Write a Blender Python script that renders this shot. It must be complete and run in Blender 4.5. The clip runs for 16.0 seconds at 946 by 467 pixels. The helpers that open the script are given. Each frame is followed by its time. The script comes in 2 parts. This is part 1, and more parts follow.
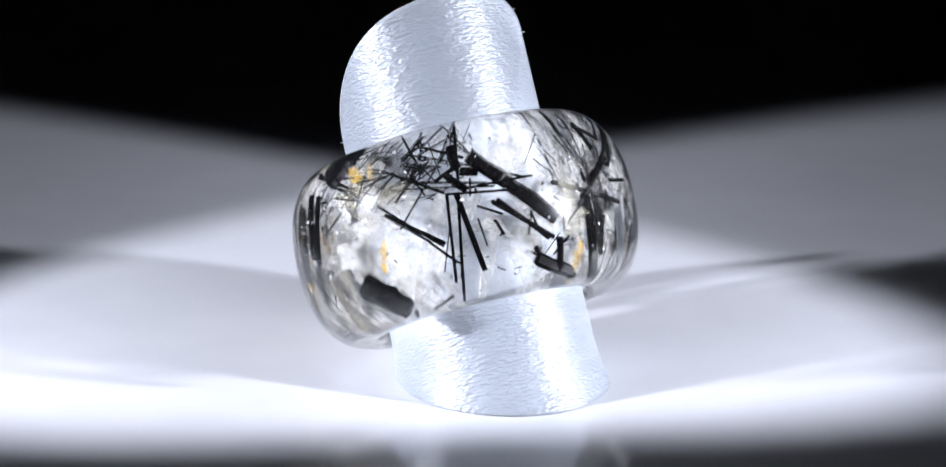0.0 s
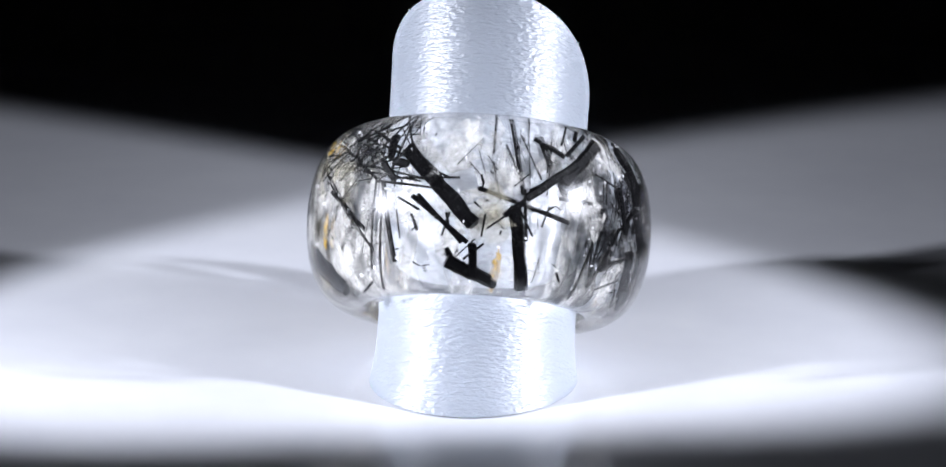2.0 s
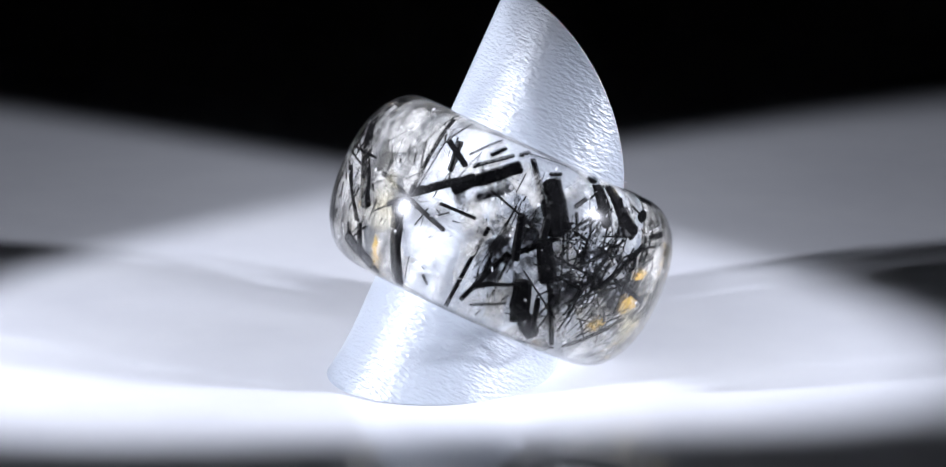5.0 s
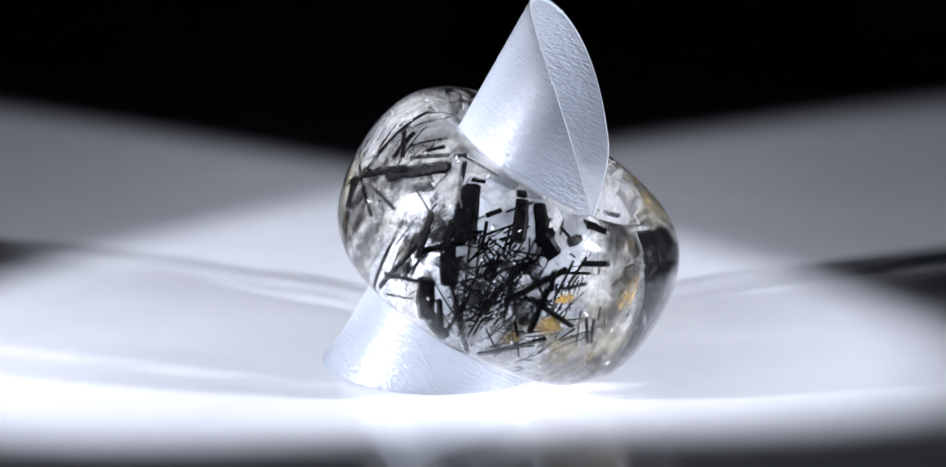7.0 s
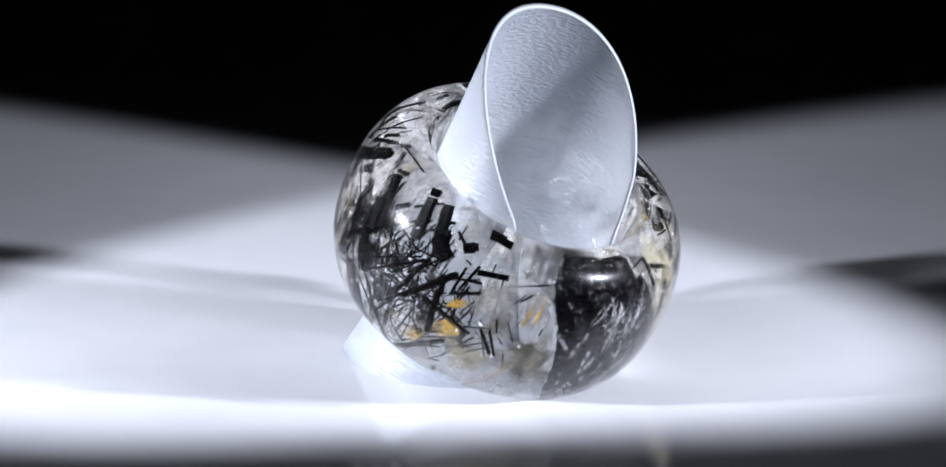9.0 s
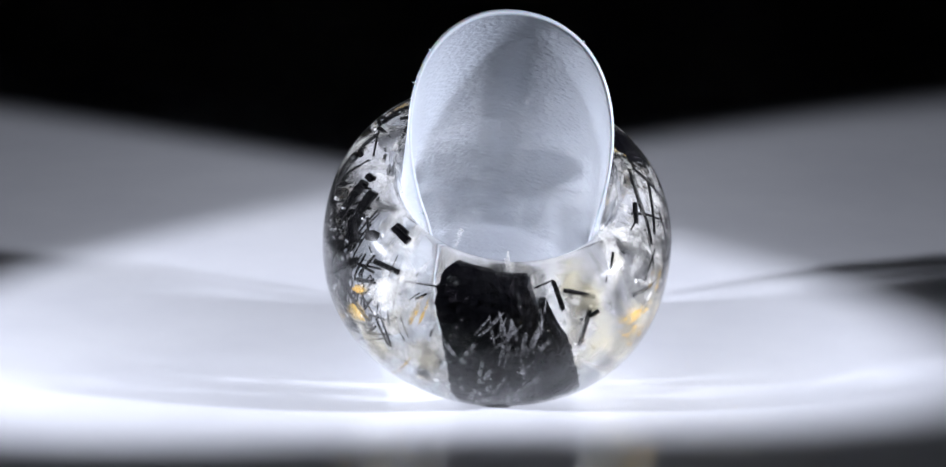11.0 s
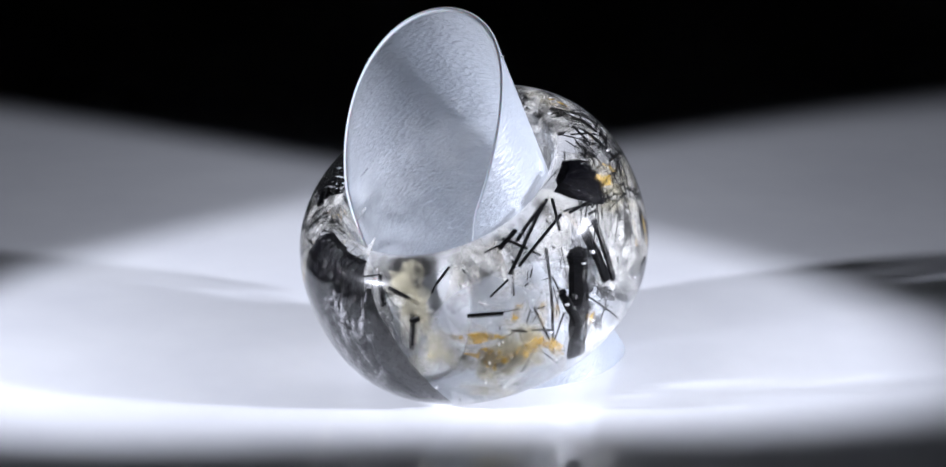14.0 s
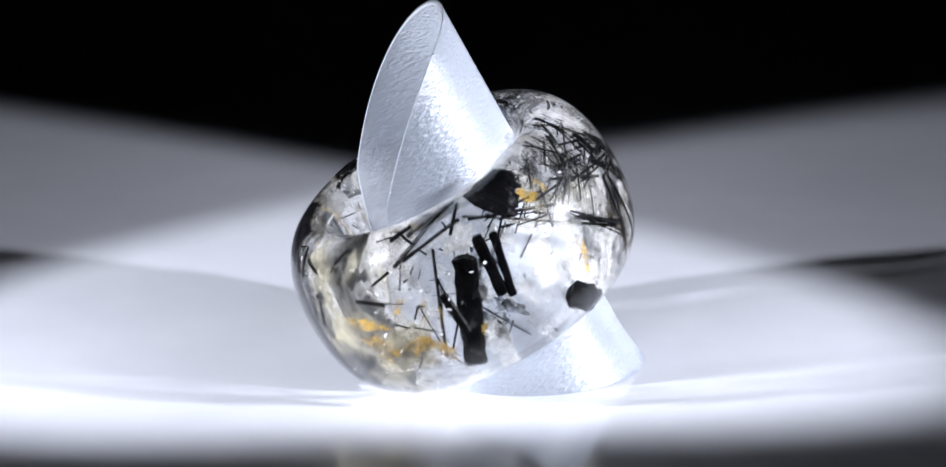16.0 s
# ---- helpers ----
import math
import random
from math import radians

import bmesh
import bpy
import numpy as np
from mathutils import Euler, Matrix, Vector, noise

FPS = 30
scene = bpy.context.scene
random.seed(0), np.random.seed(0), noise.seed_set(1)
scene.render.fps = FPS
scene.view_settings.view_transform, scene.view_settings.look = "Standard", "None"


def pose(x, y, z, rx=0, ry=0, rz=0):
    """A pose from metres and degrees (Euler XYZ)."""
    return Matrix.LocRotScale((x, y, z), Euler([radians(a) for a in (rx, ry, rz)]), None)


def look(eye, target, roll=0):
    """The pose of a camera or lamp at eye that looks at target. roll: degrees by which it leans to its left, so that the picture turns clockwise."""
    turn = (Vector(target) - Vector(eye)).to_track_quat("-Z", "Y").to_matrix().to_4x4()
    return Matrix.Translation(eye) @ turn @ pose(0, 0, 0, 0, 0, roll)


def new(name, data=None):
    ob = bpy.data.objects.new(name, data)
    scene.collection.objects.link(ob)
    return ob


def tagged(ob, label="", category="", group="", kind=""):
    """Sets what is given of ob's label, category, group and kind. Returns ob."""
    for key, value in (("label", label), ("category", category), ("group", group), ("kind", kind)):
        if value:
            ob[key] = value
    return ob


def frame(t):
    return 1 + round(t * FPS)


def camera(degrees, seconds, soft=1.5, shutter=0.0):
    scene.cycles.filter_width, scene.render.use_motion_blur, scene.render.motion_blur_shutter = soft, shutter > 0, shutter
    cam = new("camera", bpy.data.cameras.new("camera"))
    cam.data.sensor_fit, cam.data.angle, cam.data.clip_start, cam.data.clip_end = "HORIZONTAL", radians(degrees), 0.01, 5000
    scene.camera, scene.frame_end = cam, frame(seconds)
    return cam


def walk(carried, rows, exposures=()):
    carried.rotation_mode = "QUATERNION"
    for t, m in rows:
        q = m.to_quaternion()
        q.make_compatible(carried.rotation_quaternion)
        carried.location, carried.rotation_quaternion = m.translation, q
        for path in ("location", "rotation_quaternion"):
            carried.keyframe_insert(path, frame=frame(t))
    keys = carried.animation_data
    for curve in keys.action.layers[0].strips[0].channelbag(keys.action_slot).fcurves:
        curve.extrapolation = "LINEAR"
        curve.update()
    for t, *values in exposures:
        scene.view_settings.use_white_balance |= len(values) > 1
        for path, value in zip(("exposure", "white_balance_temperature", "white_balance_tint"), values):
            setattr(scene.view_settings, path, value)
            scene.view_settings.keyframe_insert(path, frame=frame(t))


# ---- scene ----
# One unit of the plan, in metres: the ring's hole is 328 units, about 18 mm.
U = 0.000055
TILT = 28.8          # lean of the ring's and the holder's common axis
RATE, SIDE = 17.85, 6.659   # degrees per second; the time at which the lean points to +x

cam = camera(14.0, 16.0)
AIM = Vector((-18 * U, 0, 228 * U))
EYE = AIM + 0.351 * Vector((0, -math.cos(radians(17.3)), math.sin(radians(17.3))))
walk(cam, [(0.0, look(EYE, AIM)), (16.0, look(EYE, AIM))])

# ---- light ----
world = bpy.data.worlds.new("studio")
scene.world = world
world.use_nodes = True
world.node_tree.nodes["Background"].inputs[0].default_value = (0.6, 0.7, 1.0, 1)
world.node_tree.nodes["Background"].inputs[1].default_value = 0.012
scene.view_settings.exposure = 0.0


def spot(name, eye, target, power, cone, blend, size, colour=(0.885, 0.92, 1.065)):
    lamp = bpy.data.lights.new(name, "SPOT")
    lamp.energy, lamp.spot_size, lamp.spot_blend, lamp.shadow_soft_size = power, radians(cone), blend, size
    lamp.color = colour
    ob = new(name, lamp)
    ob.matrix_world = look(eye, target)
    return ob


def at(x, y, z=0.0):
    return Vector((x * U, y * U, z * U))


# Two low snooted lamps, one at each side and a little to the front: their round beams cross on the ring and widen towards the far corners.
RIGHT, LEFT = at(2650, -935, 1280), at(-2650, -935, 1280)
spot("spot_lamp", RIGHT, at(-430, 432), 2.15, 23.9, 0.24, 0.005)
spot("spot_lamp", LEFT, at(-52, 323), 2.04, 25.7, 0.26, 0.005)
# added dim, wide fill from both lamp places, lifting the dark table
spot("fill_spot", RIGHT, at(-100, 0), 0.03, 40, 1.0, 0.005)
spot("fill_spot", LEFT, at(100, 0), 0.03, 40, 1.0, 0.005)


# ---- materials ----
def material(name):
    m = bpy.data.materials.new(name)
    m.use_nodes = True
    return m, m.node_tree.nodes, m.node_tree.links, m.node_tree.nodes["Principled BSDF"]


def plain(name, colour, rough, coat=0.0):
    m, n, l, p = material(name)
    p.inputs["Base Color"].default_value = (*colour, 1)
    p.inputs["Roughness"].default_value = rough
    p.inputs["Coat Weight"].default_value = coat
    return m


def noise_node(n, l, scale, detail=4, rough=0.6, coord="Object"):
    tex, co = n.new("ShaderNodeTexNoise"), n.new("ShaderNodeTexCoord")
    tex.inputs["Scale"].default_value = scale
    tex.inputs["Detail"].default_value = detail
    tex.inputs["Roughness"].default_value = rough
    l.new(co.outputs[coord], tex.inputs["Vector"])
    return tex


def ramp(n, l, source, a, b, ca, cb):
    r = n.new("ShaderNodeValToRGB")
    r.color_ramp.elements[0].position, r.color_ramp.elements[0].color = a, (*ca, 1)
    r.color_ramp.elements[1].position, r.color_ramp.elements[1].color = b, (*cb, 1)
    l.new(source, r.inputs[0])
    return r


def bump(n, l, source, strength, distance):
    b = n.new("ShaderNodeBump")
    b.inputs["Strength"].default_value = strength
    b.inputs["Distance"].default_value = distance
    l.new(source, b.inputs["Height"])
    return b


def table_material():
    m, n, l, p = material("white_acrylic")
    tex = noise_node(n, l, 60, 3)
    r = ramp(n, l, tex.outputs["Fac"], 0.3, 0.7, (0.70, 0.71, 0.74), (0.76, 0.77, 0.79))
    l.new(r.outputs[0], p.inputs["Base Color"])
    fine = noise_node(n, l, 900, 2)
    rr = ramp(n, l, fine.outputs["Fac"], 0.3, 0.7, (0.025,) * 3, (0.05,) * 3)
    l.new(rr.outputs[0], p.inputs["Roughness"])
    return m


def frosted_material():
    """Milky embossed plastic film: it scatters light through itself and blurs what lies behind it."""
    m, n, l, p = material("frosted_plastic")
    out = n["Material Output"]
    grain = noise_node(n, l, 1500, 3, 0.5)
    co, squash = n.new("ShaderNodeTexCoord"), n.new("ShaderNodeMapping")
    squash.inputs["Scale"].default_value = (1, 1, 2.8)
    l.new(co.outputs["Object"], squash.inputs["Vector"])
    l.new(squash.outputs[0], grain.inputs["Vector"])
    relief = bump(n, l, grain.outputs["Fac"], 1.0, 0.00042)
    soft = bump(n, l, grain.outputs["Fac"], 0.8, 0.00022)
    p.inputs["Base Color"].default_value = (0.75, 0.82, 0.915, 1)
    p.inputs["Roughness"].default_value = 0.36
    p.inputs["IOR"].default_value = 1.5
    l.new(relief.outputs[0], p.inputs["Normal"])
    tl = n.new("ShaderNodeBsdfTranslucent")
    tl.inputs["Color"].default_value = (0.94, 0.965, 0.99, 1)
    l.new(relief.outputs[0], tl.inputs["Normal"])
    rf = n.new("ShaderNodeBsdfRefraction")
    rf.inputs["IOR"].default_value = 1.08
    rf.inputs["Roughness"].default_value = 0.22
    rf.inputs["Color"].default_value = (0.95, 0.97, 1.0, 1)
    a, b = n.new("ShaderNodeMixShader"), n.new("ShaderNodeMixShader")
    a.inputs[0].default_value = 0.26
    l.new(tl.outputs[0], a.inputs[1])
    l.new(rf.outputs[0], a.inputs[2])
    b.inputs[0].default_value = 0.58
    l.new(p.outputs[0], b.inputs[1])
    l.new(a.outputs[0], b.inputs[2])
    shine = n.new("ShaderNodeBsdfGlossy")
    shine.inputs["Roughness"].default_value = 0.33
    l.new(soft.outputs[0], shine.inputs["Normal"])
    clear, d = n.new("ShaderNodeBsdfTransparent"), n.new("ShaderNodeMixShader")
    d.inputs[0].default_value = 0.44
    l.new(b.outputs[0], d.inputs[1])
    l.new(clear.outputs[0], d.inputs[2])
    c = n.new("ShaderNodeMixShader")
    c.inputs[0].default_value = 0.095
    l.new(d.outputs[0], c.inputs[1])
    l.new(shine.outputs[0], c.inputs[2])
    l.new(c.outputs[0], out.inputs["Surface"])
    return m


def quartz_material():
    """Clear quartz with faint milky veils."""
    m, n, l, p = material("clear_quartz")
    out = n["Material Output"]
    p.inputs["Base Color"].default_value = (0.985, 0.98, 0.965, 1)
    p.inputs["Roughness"].default_value = 0.015
    p.inputs["IOR"].default_value = 1.54
    p.inputs["Specular IOR Level"].default_value = 0.22
    p.inputs["Transmission Weight"].default_value = 1.0
    tr = n.new("ShaderNodeBsdfTransparent")
    tr.inputs["Color"].default_value = (0.97, 0.965, 0.95, 1)
    mix = n.new("ShaderNodeMixShader")
    mix.inputs[0].default_value = 0.22
    l.new(p.outputs[0], mix.inputs[1])
    l.new(tr.outputs[0], mix.inputs[2])
    veil = n.new("ShaderNodeBsdfDiffuse")
    veil.inputs["Color"].default_value = (0.86, 0.86, 0.86, 1)
    cloud = noise_node(n, l, 260, 6, 0.65)
    r = ramp(n, l, cloud.outputs["Fac"], 0.45, 0.75, (0.0,) * 3, (0.010,) * 3)
    mix2 = n.new("ShaderNodeMixShader")
    l.new(r.outputs[0], mix2.inputs[0])
    l.new(mix.outputs[0], mix2.inputs[1])
    l.new(veil.outputs[0], mix2.inputs[2])
    gloss, fres, top = n.new("ShaderNodeBsdfGlossy"), n.new("ShaderNodeFresnel"), n.new("ShaderNodeMixShader")
    gloss.inputs["Roughness"].default_value = 0.21
    fres.inputs["IOR"].default_value = 1.23
    l.new(fres.outputs[0], top.inputs[0])
    l.new(mix2.outputs[0], top.inputs[1])
    l.new(gloss.outputs[0], top.inputs[2])
    l.new(top.outputs[0], out.inputs["Surface"])
    return m


TABLE = table_material()
FROSTED = frosted_material()
RIM = plain("cut_plastic", (0.50, 0.53, 0.57), 0.4)
RIM.node_tree.nodes["Principled BSDF"].inputs["Subsurface Weight"].default_value = 0.2
RIM.node_tree.nodes["Principled BSDF"].inputs["Subsurface Scale"].default_value = 0.0006
QUARTZ = quartz_material()


def black_material():
    """Black tourmaline, nearly opaque, with a few paler breaks."""
    m, n, l, p = material("black_tourmaline")
    p.inputs["Base Color"].default_value = (0.002, 0.002, 0.0025, 1)
    p.inputs["Roughness"].default_value = 0.35
    p.inputs["Specular IOR Level"].default_value = 0.04
    tl = n.new("ShaderNodeBsdfTranslucent")
    tl.inputs["Color"].default_value = (0.55, 0.55, 0.55, 1)
    tex = noise_node(n, l, 1500, 4, 0.65)
    rr = ramp(n, l, tex.outputs["Fac"], 0.54, 0.74, (0,) * 3, (0.30,) * 3)
    mix = n.new("ShaderNodeMixShader")
    l.new(rr.outputs[0], mix.inputs[0])
    l.new(p.outputs[0], mix.inputs[1])
    l.new(tl.outputs[0], mix.inputs[2])
    l.new(mix.outputs[0], n["Material Output"].inputs["Surface"])
    return m


BLACK = black_material()


def film_material(name, colour, scale, low, high, most):
    """A ragged film inside the stone: wisps of colour with clear gaps."""
    m, n, l, p = material(name)
    p.inputs["Base Color"].default_value = (*colour, 1)
    p.inputs["Roughness"].default_value = 0.6
    p.inputs["Specular IOR Level"].default_value = 0.1
    tl = n.new("ShaderNodeBsdfTranslucent")
    tl.inputs["Color"].default_value = (*colour, 1)
    both = n.new("ShaderNodeMixShader")
    l.new(p.outputs[0], both.inputs[1])
    l.new(tl.outputs[0], both.inputs[2])
    clear = n.new("ShaderNodeBsdfTransparent")
    tex = noise_node(n, l, scale, 6, 0.68)
    rr = ramp(n, l, tex.outputs["Fac"], low, high, (0,) * 3, (most,) * 3)
    mix = n.new("ShaderNodeMixShader")
    l.new(rr.outputs[0], mix.inputs[0])
    l.new(clear.outputs[0], mix.inputs[1])
    l.new(both.outputs[0], mix.inputs[2])
    l.new(mix.outputs[0], n["Material Output"].inputs["Surface"])
    return m


STAIN = film_material("iron_stain", (0.88, 0.60, 0.14), 600, 0.37, 0.70, 0.80)
VEIL = film_material("milky_veil", (0.95, 0.94, 0.90), 420, 0.42, 0.74, 0.62)
PALE = film_material("pale_iron_stain", (0.93, 0.87, 0.66), 380, 0.38, 0.76, 0.36)
SMOKE = film_material("dark_smoke", (0.025, 0.025, 0.03), 650, 0.44, 0.66, 0.85)
FLAW = film_material("pale_flaw", (0.62, 0.62, 0.64), 1500, 0.40, 0.62, 0.55)
CRACK = plain("crack_glint", (0.75, 0.75, 0.76), 0.12)


def smoky_material(name, low, high, most):
    """Dark massive tourmaline, broken by paler streaks along its length."""
    m, n, l, p = material(name)
    p.inputs["Base Color"].default_value = (0.003, 0.003, 0.004, 1)
    p.inputs["Roughness"].default_value = 0.12
    p.inputs["Specular IOR Level"].default_value = 0.10
    flaw = noise_node(n, l, 1300, 4, 0.6)
    facet = bump(n, l, flaw.outputs["Fac"], 0.9, 0.00025)
    l.new(facet.outputs[0], p.inputs["Normal"])
    grey = n.new("ShaderNodeBsdfTranslucent")
    grey.inputs["Color"].default_value = (0.45, 0.45, 0.47, 1)
    tex = noise_node(n, l, 620, 7, 0.72)
    co, squash = n.new("ShaderNodeTexCoord"), n.new("ShaderNodeMapping")
    squash.inputs["Scale"].default_value = (1.6, 1.6, 0.5)
    l.new(co.outputs["Object"], squash.inputs["Vector"])
    l.new(squash.outputs[0], tex.inputs["Vector"])
    rr = ramp(n, l, tex.outputs["Fac"], low, high, (0,) * 3, (most,) * 3)
    mix = n.new("ShaderNodeMixShader")
    l.new(rr.outputs[0], mix.inputs[0])
    l.new(p.outputs[0], mix.inputs[1])
    l.new(grey.outputs[0], mix.inputs[2])
    l.new(mix.outputs[0], n["Material Output"].inputs["Surface"])
    return m


SMOKY = smoky_material("smoky_tourmaline", 0.60, 0.74, 0.16)
GREY = smoky_material("grey_tourmaline", 0.46, 0.70, 0.50)
WALL = plain("black_paint", (0.07, 0.066, 0.07), 0.9)


# ---- building ----
def finish(bm, smooth=True):
    bmesh.ops.recalc_face_normals(bm, faces=bm.faces)
    for f in bm.faces:
        f.smooth = smooth
    me = bpy.data.meshes.new("mesh")
    bm.to_mesh(me)
    bm.free()
    return me


def part(name, bm, mat, parent=None, label="", smooth=True):
    ob = new(name, finish(bm, smooth))
    ob.data.materials.append(mat)
    ob.parent = parent
    return tagged(ob, label)


def box(bm, x0, x1, y0, y1, z0, z1):
    bmesh.ops.create_cube(bm, size=1, matrix=Matrix.Translation(((x0 + x1) / 2, (y0 + y1) / 2, (z0 + z1) / 2))
                          @ Matrix.Diagonal((x1 - x0, y1 - y0, z1 - z0, 1)))


# ---- the studio ----
def studio():
    bm = bmesh.new()
    box(bm, -1.2, 1.2, -0.9, 1.2, -0.03, 0)
    tagged(part("table_top", bm, TABLE, smooth=False), "glossy white acrylic table top lit in crossing pools", "table top", kind="structure")
    for name, b in (("wall_north", (-2, 2, 2, 2.1, -0.8, 1.8)), ("wall_south", (-2, 2, -2.1, -2, -0.8, 1.8)),
                    ("wall_east", (2, 2.1, -2.1, 2.1, -0.8, 1.8)), ("wall_west", (-2.1, -2, -2.1, 2.1, -0.8, 1.8)),
                    ("ceiling", (-2.1, 2.1, -2.1, 2.1, 1.8, 1.9)), ("floor", (-2.1, 2.1, -2.1, 2.1, -0.9, -0.8))):
        bm = bmesh.new()
        box(bm, *b)
        tagged(part(name, bm, WALL, smooth=False), "matt black wall of a dark photo studio", name.split("_")[0], kind="structure")


# The common axis leans towards +x: E1 is the way across it, down to the front; E2 sideways; E3 along it.
SN, CS = math.sin(radians(TILT)), math.cos(radians(TILT))
E1, E2, E3 = Vector((CS, 0, -SN)), Vector((0, 1, 0)), Vector((SN, 0, CS))
HOLE, WIDE, CROWN, EDGE = 167.5, 149.0, 287.0, 197.0     # radius of the hole, half the band's width, outer radius, radius of the rounded edge
MIDDLE = Vector((40, 13, 224))               # the ring's centre
FOOT = Vector((-78, 8, 0))                  # where the holder's axis meets the table


def band_radius(h):
    """Outer radius of the band at the height h along its axis."""
    q = max(0.0, 1 - abs(h / WIDE) ** 2.25)
    return EDGE + (CROWN - EDGE) * q ** (1 / 2.25)


def on_band(phi, h, depth=0.0):
    """A point of the ring: turn round its axis in degrees (0 at the front foot), height along the axis, depth under the surface."""
    r = band_radius(h) - depth
    a = radians(phi)
    return (MIDDLE + r * (math.cos(a) * E1 + math.sin(a) * E2) + h * E3) * U


# ---- inclusions: turn, height, length, slant, width ----
NEEDLES_BACK_LEFT = (
    (154, -42, 127, 98, 9),
    (149, -61, 168, 77, 5),
    (147, -44, 138, 81, 5),
    (136, -17, 112, 142, 6),
    (140, -43, 124, 132, 3),
    (173, -40, 120, 143, 8),
    (175, -47, 39, 71, 4),
    (164, -45, 27, 114, 5),
    (158, -47, 45, 97, 3),
    (145, -59, 76, 67, 2),
    (167, 26, 121, 0, 4),
    (161, 15, 118, 172, 4),
    (142, 41, 149, 45, 3),
    (150, 94, 78, 152, 5),
    (141, 113, 45, 44, 7),
    (149, 121, 46, 32, 5),
    (156, 86, 114, 78, 5),
    (158, 51, 27, 167, 14),
)
NEEDLES_BACK_LEFT_MORE = (
    (153, 39, 40, 133, 12),
    (151, 58, 48, 24, 6),
    (137, -135, 43, 14, 5),
    (117, -103, 73, 134, 44),
    (123, -139, 14, 53, 8),
)
NEEDLES_BACK_FINE = (
    (129, 9, 194, 140, 4),
)
NEEDLES_BACK = (
    (172, 14, 172, 135, 25),
    (184, -119, 71, 159, 24),
    (177, -96, 25, 124, 9),
    (182, -84, 44, 41, 2),
    (150, 107, 75, 16, 4),
    (141, 111, 55, 37, 4),
    (173, -39, 107, 136, 7),
    (134, -7, 125, 136, 4),
    (135, -19, 174, 133, 3),
    (148, 37, 177, 169, 3),
    (162, -16, 44, 152, 4),
    (176, -43, 24, 104, 4),
)
NEEDLES_BACK_RIGHT = (
    (199, 69, 123, 99, 8),
    (203, 57, 112, 90, 2),
    (209, 82, 47, 108, 12),
    (223, 100, 65, 38, 7),
    (202, -10, 165, 166, 8),
    (211, 33, 110, 37, 14),
    (209, 28, 64, 27, 6),
    (202, -79, 124, 107, 22),
    (198, -19, 40, 38, 10),
    (202, -27, 82, 96, 6),
    (188, -48, 35, 82, 3),
    (185, -91, 40, 37, 4),
    (185, -104, 44, 94, 14),
    (190, -130, 40, 161, 16),
    (220, 7, 65, 2, 6),
    (209, -26, 35, 72, 3),
    (230, -67, 141, 83, 7),
    (218, -114, 16, 136, 5),
)
NEEDLES_BACK_RIGHT_MORE = (
    (209, -106, 33, 88, 2),
    (238, -83, 31, 32, 9),
    (240, -112, 33, 27, 4),
    (192, -44, 34, 37, 3),
)
NEEDLES_SIDE_DENSE = (
    (242, 91, 97, 130, 10),
    (249, 39, 31, 100, 14),
    (246, 123, 20, 23, 8),
    (250, 81, 80, 127, 30),
    (251, 58, 47, 118, 28),
    (254, -8, 64, 124, 30),
    (224, 74, 113, 41, 22),
    (210, 89, 56, 155, 10),
    (218, 117, 52, 54, 4),
    (223, 119, 24, 52, 8),
    (204, 117, 60, 77, 3),
    (232, 131, 15, 43, 8),
    (242, 140, 67, 8, 4),
    (234, 50, 65, 165, 4),
    (242, 10, 75, 107, 13),
    (237, -69, 106, 68, 8),
    (242, -73, 76, 23, 6),
    (243, -105, 56, 26, 4),
)
NEEDLES_SIDE_DENSE_MORE = (
    (253, -83, 63, 117, 32),
    (260, -112, 51, 151, 26),
    (249, 9, 78, 43, 10),
    (263, 142, 13, 34, 16),
    (267, 111, 55, 121, 24),
    (276, 74, 65, 16, 3),
    (276, 122, 20, 25, 6),
    (279, 101, 36, 115, 26),
    (290, 123, 12, 26, 14),
    (283, 123, 19, 102, 3),
    (296, 142, 26, 3, 12),
    (265, 121, 43, 41, 4),
    (264, 87, 79, 47, 4),
    (258, 100, 24, 50, 8),
    (259, 66, 37, 114, 6),
    (270, 27, 131, 45, 4),
    (265, 22, 138, 39, 3),
    (274, 5, 114, 73, 7),
)
NEEDLES_SIDE_DENSE_REST = (
    (272, -43, 69, 63, 5),
    (283, 34, 110, 53, 11),
    (287, 52, 30, 108, 10),
    (288, -2, 78, 98, 12),
    (282, 3, 56, 14, 5),
    (293, 3, 93, 168, 7),
    (295, 2, 56, 170, 4),
    (287, -81, 112, 45, 9),
    (291, -51, 95, 30, 4),
    (295, -84, 45, 54, 2),
    (296, -116, 17, 67, 4),
    (310, -4, 50, 120, 5),
    (294, 62, 27, 80, 3),
    (292, 74, 66, 18, 5),
    (267, -81, 116, 133, 8),
    (261, -98, 69, 119, 10),
    (269, -136, 62, 11, 6),
    (285, -48, 30, 131, 6),
)
NEEDLES_SIDE_DENSE_LAST = (
    (279, -81, 39, 143, 3),
    (262, 4, 104, 176, 3),
    (260, -22, 100, 175, 3),
    (258, -60, 106, 152, 3),
    (261, -10, 121, 115, 4),
    (264, 1, 85, 99, 3),
    (272, -50, 101, 91, 4),
)
NEEDLES_SIDE_FRONT = (
    (274, 123, 45, 128, 24),
    (280, 97, 36, 154, 28),
    (289, 119, 15, 32, 18),
    (284, 125, 21, 160, 6),
    (298, 145, 35, 3, 16),
    (291, 2, 100, 170, 6),
    (301, 95, 52, 12, 10),
    (295, 51, 54, 30, 6),
    (291, 68, 46, 87, 5),
    (308, -7, 49, 128, 6),
    (304, -24, 20, 33, 2),
)
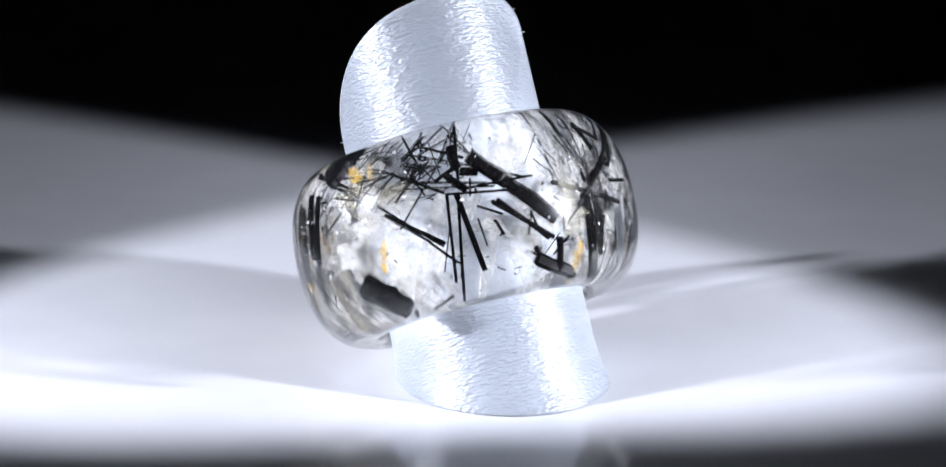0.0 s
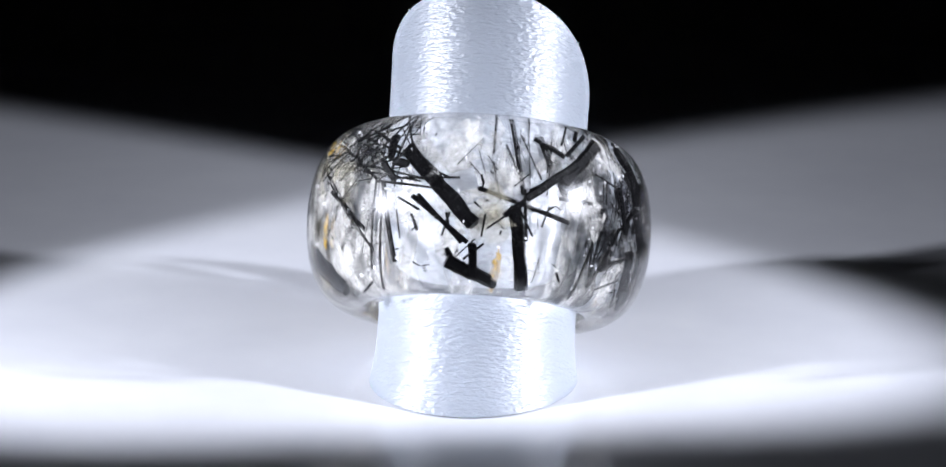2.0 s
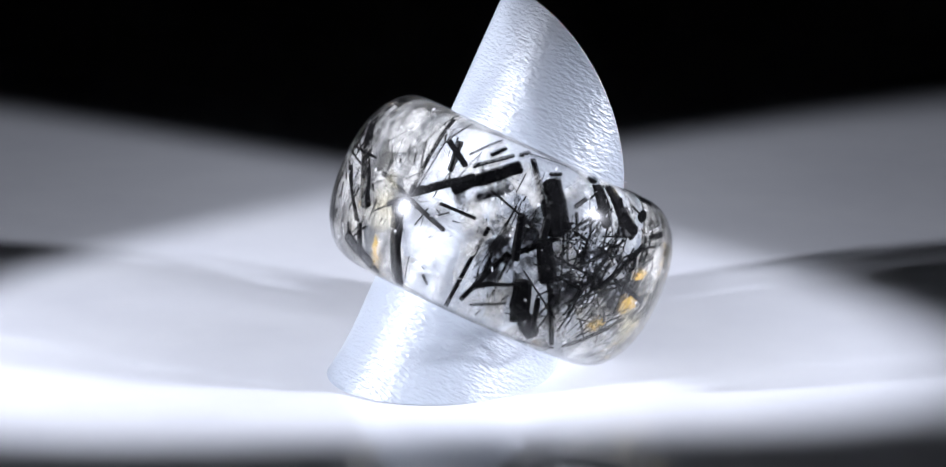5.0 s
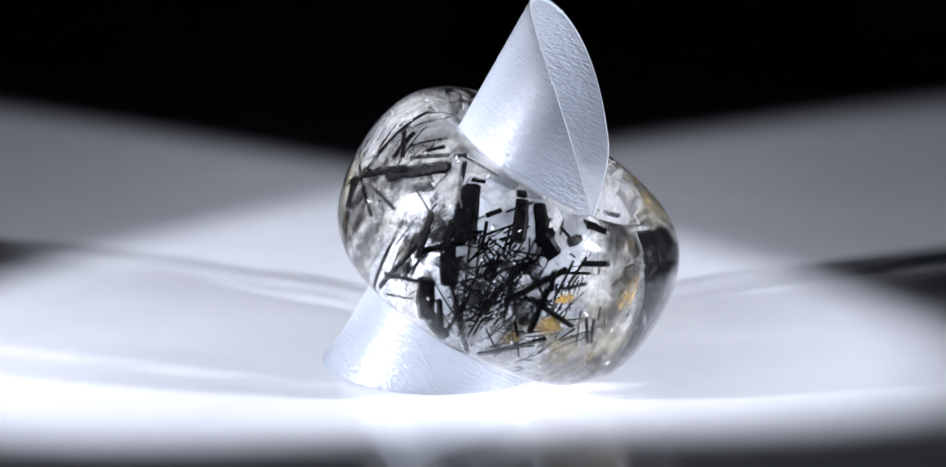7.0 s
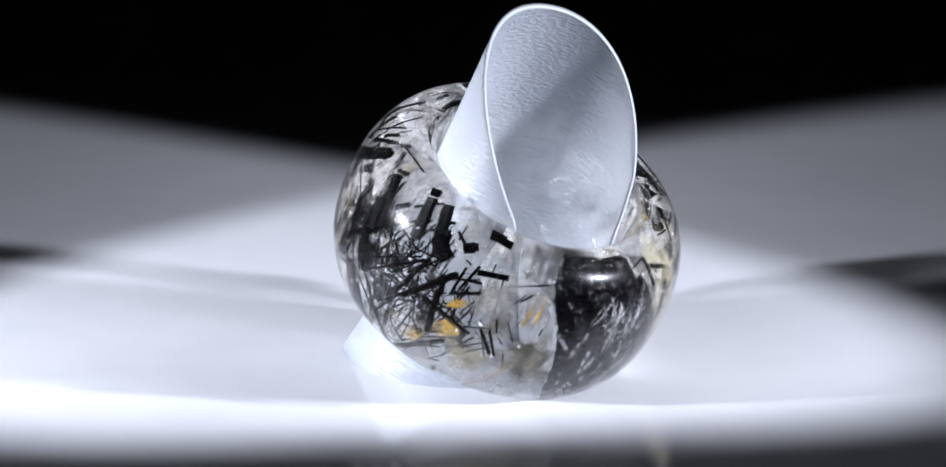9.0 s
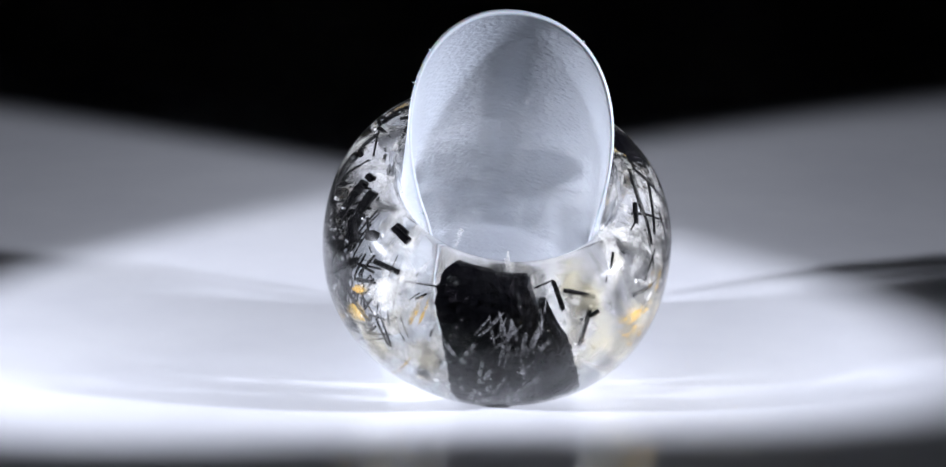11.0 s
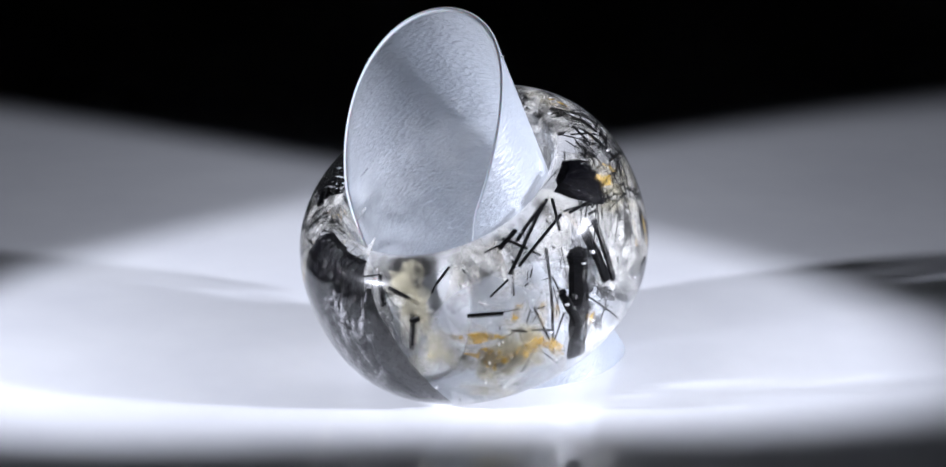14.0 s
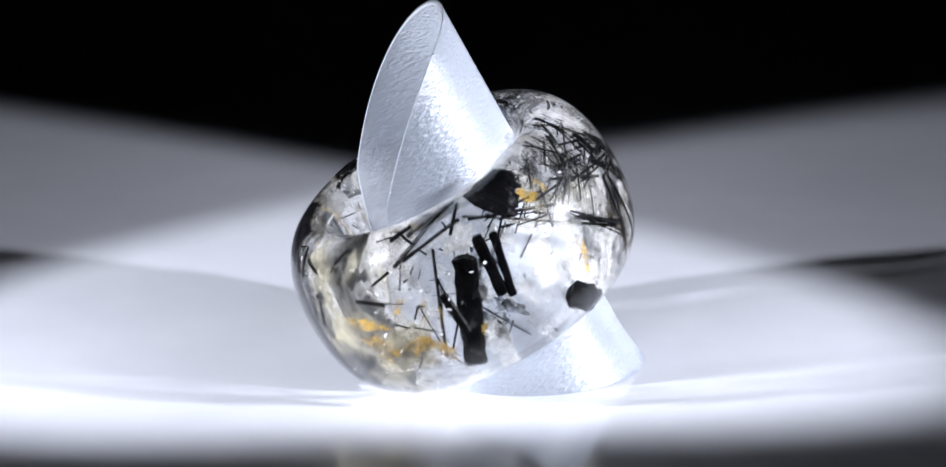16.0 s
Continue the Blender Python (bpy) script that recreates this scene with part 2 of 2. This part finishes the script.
NEEDLES_FRONT = (
    (294, 81, 48, 75, 5),
    (9, 121, 36, 105, 8),
    (4, 137, 34, 9, 3),
    (19, 56, 61, 71, 9),
    (22, 83, 16, 13, 10),
    (36, 138, 31, 34, 5),
)
NEEDLES_FAR_LOW = (
    (79, 139, 86, 10, 7),
    (73, 2, 73, 93, 16),
    (91, 44, 98, 84, 19),
)
NEEDLES_FAR_FRONT = (
    (108, 135, 38, 37, 74),
    (76, 124, 149, 17, 7),
    (66, 141, 42, 14, 10),
    (67, 133, 36, 134, 5),
    (77, 115, 119, 8, 6),
    (89, 130, 50, 40, 6),
    (54, 98, 40, 18, 4),
    (58, 144, 29, 6, 3),
    (77, -11, 184, 66, 38),
    (69, 21, 181, 67, 5),
    (95, 35, 104, 76, 14),
    (46, 65, 57, 164, 8),
    (55, 53, 34, 165, 2),
)
NEEDLES_FAR_EDGE = (
    (18, 111, 58, 159, 8),
)
NEEDLES_FAR_SIDE = (
    (116, 40, 293, 145, 4),
    (108, 86, 155, 157, 5),
    (138, 117, 64, 116, 4),
    (158, 95, 119, 120, 4),
    (154, 111, 85, 55, 4),
    (157, 64, 203, 157, 4),
    (151, 42, 160, 167, 4),
    (138, 58, 118, 149, 5),
    (154, 81, 37, 89, 16),
    (105, 36, 43, 27, 3),
    (86, -48, 109, 119, 3),
)
STAINS_SIDE_DENSE = (
    (295, 34, 16, 18, 16),
    (295, -17, 36, 37, 30),
    (284, -70, 29, 40, 24),
)
STAINS_SIDE_FRONT = (
    (317, -61, 66, 65, 8),
    (310, -112, 51, 56, 6),
    (321, 69, 54, 83, 6),
    (294, 32, 20, 32, 16),
)
STAINS_FRONT = (
    (318, 65, 52, 80, 10),
    (56, 47, 20, 42, 16),
    (42, -13, 46, 151, 34),
)
STAINS_FAR_FRONT = (
    (63, -46, 34, 110, 30),
    (68, 10, 26, 75, 14),
    (79, -42, 14, 60, 12),
    (64, 25, 27, 68, 22),
    (56, -27, 35, 11, 34),
    (41, -29, 19, 110, 18),
    (116, 97, 29, 135, 20),
    (40, 32, 96, 164, 22),
)
STAINS_BACK_LEFT = (
    (122, -43, 48, 72, 14),
    (193, -120, 24, 85, 22),
    (123, 93, 24, 102, 9),
)
STAINS_BACK = (
    (194, -101, 24, 95, 10),
)
NEEDLE_GROUPS = (NEEDLES_BACK_LEFT, NEEDLES_BACK_LEFT_MORE, NEEDLES_BACK_FINE, NEEDLES_BACK, NEEDLES_BACK_RIGHT, NEEDLES_BACK_RIGHT_MORE, NEEDLES_SIDE_DENSE, NEEDLES_SIDE_DENSE_MORE, NEEDLES_SIDE_DENSE_REST, NEEDLES_SIDE_DENSE_LAST, NEEDLES_SIDE_FRONT, NEEDLES_FRONT, NEEDLES_FAR_LOW, NEEDLES_FAR_FRONT, NEEDLES_FAR_EDGE, NEEDLES_FAR_SIDE)
STAIN_GROUPS = (STAINS_SIDE_DENSE, STAINS_SIDE_FRONT, STAINS_FRONT, STAINS_FAR_FRONT, STAINS_BACK_LEFT, STAINS_BACK)
# ---- end of inclusions ----


def blade(bm, phi, h, length, slant, width, depth, rough=0.0, steps=0):
    """A six-sided crystal with tapered ends that follows the band at the given depth under its surface."""
    r = band_radius(h)
    dx, dy = math.cos(radians(slant)), math.sin(radians(slant))
    steps = steps or (max(3, min(10, int(length / 22) + 2)) if width < 60 else 18)
    thick = min(width * 0.7, 15.0)
    straight = width < 45                 # all but the massive pieces are straight in the stone
    if straight:
        first, last = (on_band(phi + math.degrees(k * length * dx / r), max(-142.0, min(142.0, h + k * length * dy)), depth) for k in (-0.5, 0.5))
        out = (first + last) / 2 - (MIDDLE + h * 0.6 * E3) * U
        along = (last - first).normalized()
        across = along.cross(out).normalized()
        out = across.cross(along)
    rings = []
    tip = min(0.08, 0.14 * width / max(length, 1))
    stops = [0, tip] + [tip + (1 - 2 * tip) * i / steps for i in range(1, steps)] + [1 - tip, 1]
    for stop in stops:
        k = stop - 0.5
        u, v = k * length * dx, k * length * dy
        end = stop in (0, 1)
        w = width * (random.uniform(0.6, 0.9) if end else 1.0) * (1 + rough * random.uniform(-0.35, 0.25))
        shift = rough * random.uniform(-0.2, 0.2) * width
        row = []
        for a, b in ((-0.5, 0.35), (-0.28, 0), (0.28, 0), (0.5, 0.35), (0.25, 1), (-0.25, 1)):
            s = a * w + shift
            if straight:
                row.append(bm.verts.new(first.lerp(last, stop) + (s * across - b * thick * out) * U))
                continue
            pu, pv = u - s * dy, v + s * dx
            hh = max(-145.0, min(145.0, h + pv))
            row.append(bm.verts.new(on_band(phi + math.degrees(pu / r), hh, depth + b * thick)))
        rings.append(row)
    for a, b in zip(rings, rings[1:]):
        for i in range(6):
            j = (i + 1) % 6
            bm.faces.new((a[i], a[j], b[j], b[i]))
    bm.faces.new(rings[0])
    bm.faces.new(rings[-1])


# the massive pieces at the front: height, first and last turn
SLAB_BLACK = ((146, 325, 343), (132, 323, 349), (105, 324, 350), (70, 327, 349), (30, 330.5, 349), (-10, 332.5, 350), (-55, 334, 352), (-95, 336, 354), (-132, 339, 356))
SLAB_SMOKY = ((143, 341, 358), (120, 347, 360.5), (90, 347, 361), (55, 346, 363), (10, 347, 365), (-40, 349, 366), (-90, 351, 368), (-130, 353, 368))
SLAB_BLADE = ((120, 362, 364), (106, 361, 366), (84, 361.5, 368), (62, 362, 371), (36, 363, 373), (0, 364, 375), (-42, 365, 378), (-86, 366.5, 380.5), (-108, 367.5, 381))


def slab(bm, rows, depth, thick, ragged, seed):
    """A massive piece that fills the band between two edges, with ragged flanks and a stepped face."""
    rnd = random.Random(seed)
    n, m = 40, 10
    hs = [r[0] for r in reversed(rows)]
    lo, hi = [r[1] for r in reversed(rows)], [r[2] for r in reversed(rows)]
    top, low = [], []
    for i in range(n + 1):
        h = hs[0] + (hs[-1] - hs[0]) * i / n
        a = np.interp(h, hs, lo) + rnd.gauss(0, ragged)
        b = np.interp(h, hs, hi) + rnd.gauss(0, ragged)
        step = [depth + rnd.uniform(0, 5) + (3.5 if (i // 5 + k // 3) % 2 else 0) for k in range(m + 1)]
        top.append([bm.verts.new(on_band(a + (b - a) * k / m, h, step[k])) for k in range(m + 1)])
        low.append([bm.verts.new(on_band(a + (b - a) * (0.08 + 0.84 * k / m), h * 0.97, depth + thick)) for k in range(m + 1)])
    for i in range(n):
        for k in range(m):
            bm.faces.new((top[i][k], top[i][k + 1], top[i + 1][k + 1], top[i + 1][k]))
            bm.faces.new((low[i][k], low[i + 1][k], low[i + 1][k + 1], low[i][k + 1]))
        for k in (0, m):
            bm.faces.new((top[i][k], top[i + 1][k], low[i + 1][k], low[i][k]))
    for i in (0, n):
        for k in range(m):
            bm.faces.new((top[i][k], low[i][k], low[i][k + 1], top[i][k + 1]))


def patch(bm, phi, h, length, slant, width, depth):
    """A thin ragged film of stain that lies in the stone."""
    r = band_radius(h)
    dx, dy = math.cos(radians(slant)), math.sin(radians(slant))
    n, top, low = 18, [], []
    for i in range(n):
        a = 2 * math.pi * i / n
        j = random.uniform(0.55, 1.1)
        u, v = math.cos(a) * (length + width) * 0.5 * j, math.sin(a) * width * 0.5 * j
        pu, pv = u * dx - v * dy, u * dy + v * dx
        hh = max(-145.0, min(145.0, h + pv))
        top.append(bm.verts.new(on_band(phi + math.degrees(pu / r), hh, depth)))
        low.append(bm.verts.new(on_band(phi + math.degrees(pu / r), hh, depth + 3)))
    bm.faces.new(top)
    bm.faces.new(low)
    for i in range(n):
        j = (i + 1) % n
        bm.faces.new((top[i], top[j], low[j], low[i]))


def inclusions(root):
    rnd = random.Random(4)
    for group in NEEDLE_GROUPS:
        for phi, h, length, slant, width in group:
            bm = bmesh.new()
            depth = rnd.uniform(4, 9) if width > 12 else rnd.uniform(5, 22)
            blade(bm, phi, h, length + width * (0.5 if width > 45 else 0.2), slant, width, depth, 0.26 if width > 60 else 0.25 if width > 12 else 0.12)
            part("crystal" if width > 12 else "needle", bm, SMOKY if width > 60 else BLACK, root, "black tourmaline crystal" if width > 12 else "", smooth=False)
    for rows, mat, depth, thick, ragged in ((SLAB_BLACK, SMOKY, 3, 26, 0.35), (SLAB_SMOKY, GREY, 7, 24, 0.6), (SLAB_BLADE, SMOKY, 2.5, 20, 0.3)):
        bm = bmesh.new()
        slab(bm, rows, depth, thick, ragged, 5)
        part("massive_crystal", bm, mat, root, "massive dark tourmaline with pale flaws", smooth=False)
    # pale flaws that run along the massive pieces
    bm = bmesh.new()
    for k in range(44):
        h = rnd.uniform(-120, 105)
        turn = rnd.uniform(345, 364) if k % 3 else rnd.uniform(331, 360)
        patch(bm, turn, h, rnd.uniform(12, 58), rnd.gauss(82, 28), rnd.uniform(2, 12), rnd.uniform(0.8, 1.8))
    tagged(part("pale_flaw", bm, FLAW, root, "pale flaws over the massive dark crystal", smooth=False), kind="stuff")
    for group in STAIN_GROUPS:
        for phi, h, length, slant, width in group:
            bm = bmesh.new()
            patch(bm, phi, h, length, slant, width, rnd.uniform(10, 18))
            part("stain", bm, STAIN, root, "yellow iron stain in the stone", smooth=False)
    # mats of hair-fine needles: turn and height of the middle, their spreads, how many, slant
    bm = bmesh.new()
    for phi, h, sp, sh, count, slant, vary in ((277, -18, 17, 66, 110, 35, 40), (276, 0, 12, 75, 40, 88, 16), (262, 40, 14, 50, 40, 80, 40), (120, 85, 22, 35, 60, 10, 25),
                                             (150, 70, 12, 40, 22, 30, 60), (305, 20, 12, 60, 30, 60, 50), (240, -10, 5, 100, 24, 88, 12),
                                             (70, 0, 20, 80, 22, 60, 60), (200, 30, 18, 70, 20, 80, 40)):
        for _ in range(count):
            blade(bm, phi + rnd.uniform(-1, 1) * sp * 1.1, max(-135, min(135, h + rnd.uniform(-1, 1) * sh * 1.1)), rnd.uniform(14, 75),
                  slant + rnd.gauss(0, vary), rnd.uniform(1.2, 4.2), rnd.uniform(5, 60), 0, 2)
    tagged(part("fine_needles", bm, BLACK, root, "mats of hair-fine black needles", smooth=False), kind="stuff")
    # stray splinters everywhere
    bm = bmesh.new()
    for _ in range(130):
        blade(bm, rnd.uniform(0, 360), rnd.uniform(-125, 130), rnd.uniform(4, 16), rnd.uniform(0, 180), rnd.uniform(1.2, 3.6), rnd.uniform(5, 45), 0.3, 2)
    tagged(part("splinter", bm, BLACK, root, "stray black splinters", smooth=False), kind="stuff")
    # dark smoke among the dense needles: turn and height of the middle, their spreads, how many
    bm = bmesh.new()
    # the patches at turn 92 paint in the dark edge that refraction gives
    for phi, h, sp, sh, count in ((268, -10, 14, 60, 26), (252, 40, 8, 50, 10), (222, 30, 6, 30, 4), (92, 20, 6, 70, 7), (240, -20, 5, 70, 14), (80, -30, 5, 50, 5), (130, 100, 16, 20, 6)):
        for _ in range(count):
            patch(bm, phi + rnd.gauss(0, sp * 0.7), max(-125, min(125, h + rnd.gauss(0, sh * 0.7))), rnd.uniform(18, 55), rnd.uniform(0, 180),
                  rnd.uniform(14, 38), rnd.uniform(10, 60))
    tagged(part("dark_smoke", bm, SMOKE, root, "dark smoky clouds among the needles, some painting dark refraction", smooth=False), kind="stuff")
    # milky veils deeper in
    bm = bmesh.new()
    for _ in range(170):
        h = rnd.uniform(-120, 120)
        patch(bm, rnd.uniform(0, 360), h, rnd.uniform(30, 110), rnd.uniform(0, 180), rnd.uniform(20, 60), rnd.uniform(16, 0.8 * (band_radius(h) - HOLE)))
    tagged(part("milky_veil", bm, VEIL, root, "milky veils inside the stone", smooth=False), kind="stuff")
    # pale yellow clouds: turn and height of the middle, their spreads, how many
    bm = bmesh.new()
    for phi, h, sp, sh, count in ((35, 10, 18, 70, 20), (24, 112, 5, 16, 5), (56, -20, 7, 40, 5), (300, -60, 12, 30, 8), (48, -50, 12, 40, 10), (122, 50, 9, 40, 6), (325, -30, 8, 45, 7), (190, -20, 5, 40, 3)):
        for _ in range(count):
            patch(bm, phi + rnd.gauss(0, sp * 0.7), max(-125, min(125, h + rnd.gauss(0, sh * 0.7))), rnd.uniform(20, 55), rnd.uniform(0, 180),
                  rnd.uniform(22, 60), rnd.uniform(8, 34))
    tagged(part("pale_stain", bm, PALE, root, "pale yellow iron clouds in the stone", smooth=False), kind="stuff")
    # small healed cracks that glint
    bm = bmesh.new()
    for k in range(660):
        c = on_band(rnd.uniform(0, 360) if rnd.random() < 0.6 else rnd.gauss(265, 28) if rnd.random() < 0.6 else rnd.gauss(352, 14), rnd.uniform(-130, 130), rnd.uniform(4, 50))
        if k >= 620:                          # pale specks over the massive dark piece, painted in as its glints
            c = on_band(rnd.gauss(350, 9), rnd.uniform(-120, 110), rnd.uniform(2, 4))
        turn = Euler((rnd.uniform(0, 6.3), rnd.uniform(0, 6.3), rnd.uniform(0, 6.3))).to_matrix()
        size = rnd.uniform(1.2, 6 if k < 620 else 2.4) * U
        vs = []
        n = rnd.randint(4, 6)
        for i in range(n):
            a = 2 * math.pi * i / n
            vs.append(bm.verts.new(c + turn @ Vector((math.cos(a) * size * rnd.uniform(0.5, 1.2), math.sin(a) * size * rnd.uniform(0.3, 0.8), 0))))
        bm.faces.new(vs)
    tagged(part("healed_crack", bm, CRACK, root, "tiny glinting healed cracks, and pale specks painted as glints", smooth=False), kind="stuff")


def ring():
    root = tagged(new("gemstone_ring"), "clear quartz ring full of black tourmaline needles, on a plastic holder", "ring")
    bm = bmesh.new()
    prof = []
    for i in range(40):                       # the domed outside
        a = -math.pi / 2 + math.pi * i / 39
        c, s = abs(math.cos(a)) ** (2 / 2.25), math.copysign(abs(math.sin(a)) ** (2 / 2.25), a)
        prof.append((EDGE + (CROWN - EDGE) * c, WIDE * s))
    for i in range(1, 20):                    # the softly rounded hole
        a = math.pi / 2 + math.pi * i / 20
        c, s = -abs(math.cos(a)) ** 0.6, math.copysign(abs(math.sin(a)) ** 0.6, math.sin(a))
        prof.append((EDGE + (EDGE - HOLE) * c, WIDE * s))
    rows = []
    for j in range(160):
        p = 2 * math.pi * j / 160
        rows.append([bm.verts.new((MIDDLE + r * (math.cos(p) * E1 + math.sin(p) * E2) + h * E3) * U) for r, h in prof])
    for j in range(160):
        a, b = rows[j], rows[(j + 1) % 160]
        for i in range(len(prof)):
            k = (i + 1) % len(prof)
            bm.faces.new((a[i], b[i], b[k], a[k]))
    band = part("band", bm, QUARTZ, root, "polished clear quartz band")
    band.visible_shadow = False          # clear stone lets the lamps' light in
    inclusions(root)
    return root


def holder():
    root = tagged(new("ring_holder"), "frosted plastic tube cut aslant, standing on the white table", "ring holder")
    cut = Vector((0.96, 0, 0.282))   # the way the slanting end faces
    n, m = 144, 24
    walls = []
    for r in (166.5, 161.0):
        rows = []
        for i in range(n):
            a = 2 * math.pi * i / n
            c = r * math.cos(a)
            low = c * SN / CS
            side = c * E1 + r * math.sin(a) * E2
            high = 457 - cut.dot(side) / cut.dot(E3) + (60 if math.sin(a) > 0 else 32) * math.sin(a) ** 2     # the flanks are cut fuller
            dip = min(1.0, max(0.0, (math.cos(a) - 0.45) / 0.5))
            high -= 130 * dip * dip * (3 - 2 * dip)                  # and the front is cut deep into the ring's hole
            row = []
            for k in range(m + 1):
                s = low + (high - low) * k / m
                flare = 0.978 + 0.028 * s / 600 + 0.055 * max(0.0, 1 - (s - low) / 90) ** 2     # a little wider towards the tip and at the foot
                row.append(Vector((flare * c, flare * r * math.sin(a), s)) * U)
            rows.append(row)
        walls.append(rows)

    def place(ob):
        ob.matrix_basis = Matrix.Translation(FOOT * U) @ pose(0, 0, 0, 0, TILT, 0)
        return ob

    bm = bmesh.new()
    made = [[[bm.verts.new(p) for p in row] for row in rows] for rows in walls]
    for i in range(n):
        j = (i + 1) % n
        for k in range(m):
            for rows in made:
                bm.faces.new((rows[i][k], rows[j][k], rows[j][k + 1], rows[i][k + 1]))
    place(part("tube", bm, FROSTED, root, "embossed translucent white plastic tube"))
    for name, k, up in (("rim", m, 0.8), ("foot_edge", 0, 0.0)):
        bm = bmesh.new()
        loops = []
        for i in range(n):
            o, q = walls[0][i][k], walls[1][i][k]
            lift = Vector((0, 0, up * U))
            wide = 0.08 if up else 0.0
            loops.append([bm.verts.new(p) for p in (o, o.lerp(q, -wide) + lift, q.lerp(o, -wide) + lift, q)])
        for i in range(n):
            a, b = loops[i], loops[(i + 1) % n]
            for c in range(3):
                bm.faces.new((a[c], b[c], b[c + 1], a[c + 1]))
        if up:                                                  # a few burrs left by the cut
            rnd = random.Random(2)
            for i in (18, 27, 52, 90, 97, 118):
                p = walls[0][i][k]
                out = Vector((p.x, p.y, 0)).normalized()
                bmesh.ops.create_cone(bm, cap_ends=True, segments=5, radius1=1.5 * U, radius2=0.3 * U, depth=6 * U,
                                      matrix=Matrix.Translation(p + out * 2.5 * U) @ out.to_track_quat("Z", "Y").to_matrix().to_4x4())
        place(part(name, bm, RIM, root, "pale cut plastic edge"))
    return root


studio()
RING, HOLDER = ring(), holder()


def motions():
    """Ring and holder turn together about the upright axis."""
    rows = [(t / 4, pose(0, 0, 0, 0, 0, -RATE * (t / 4 - SIDE))) for t in range(65)]
    walk(RING, rows)
    walk(HOLDER, rows)


motions()
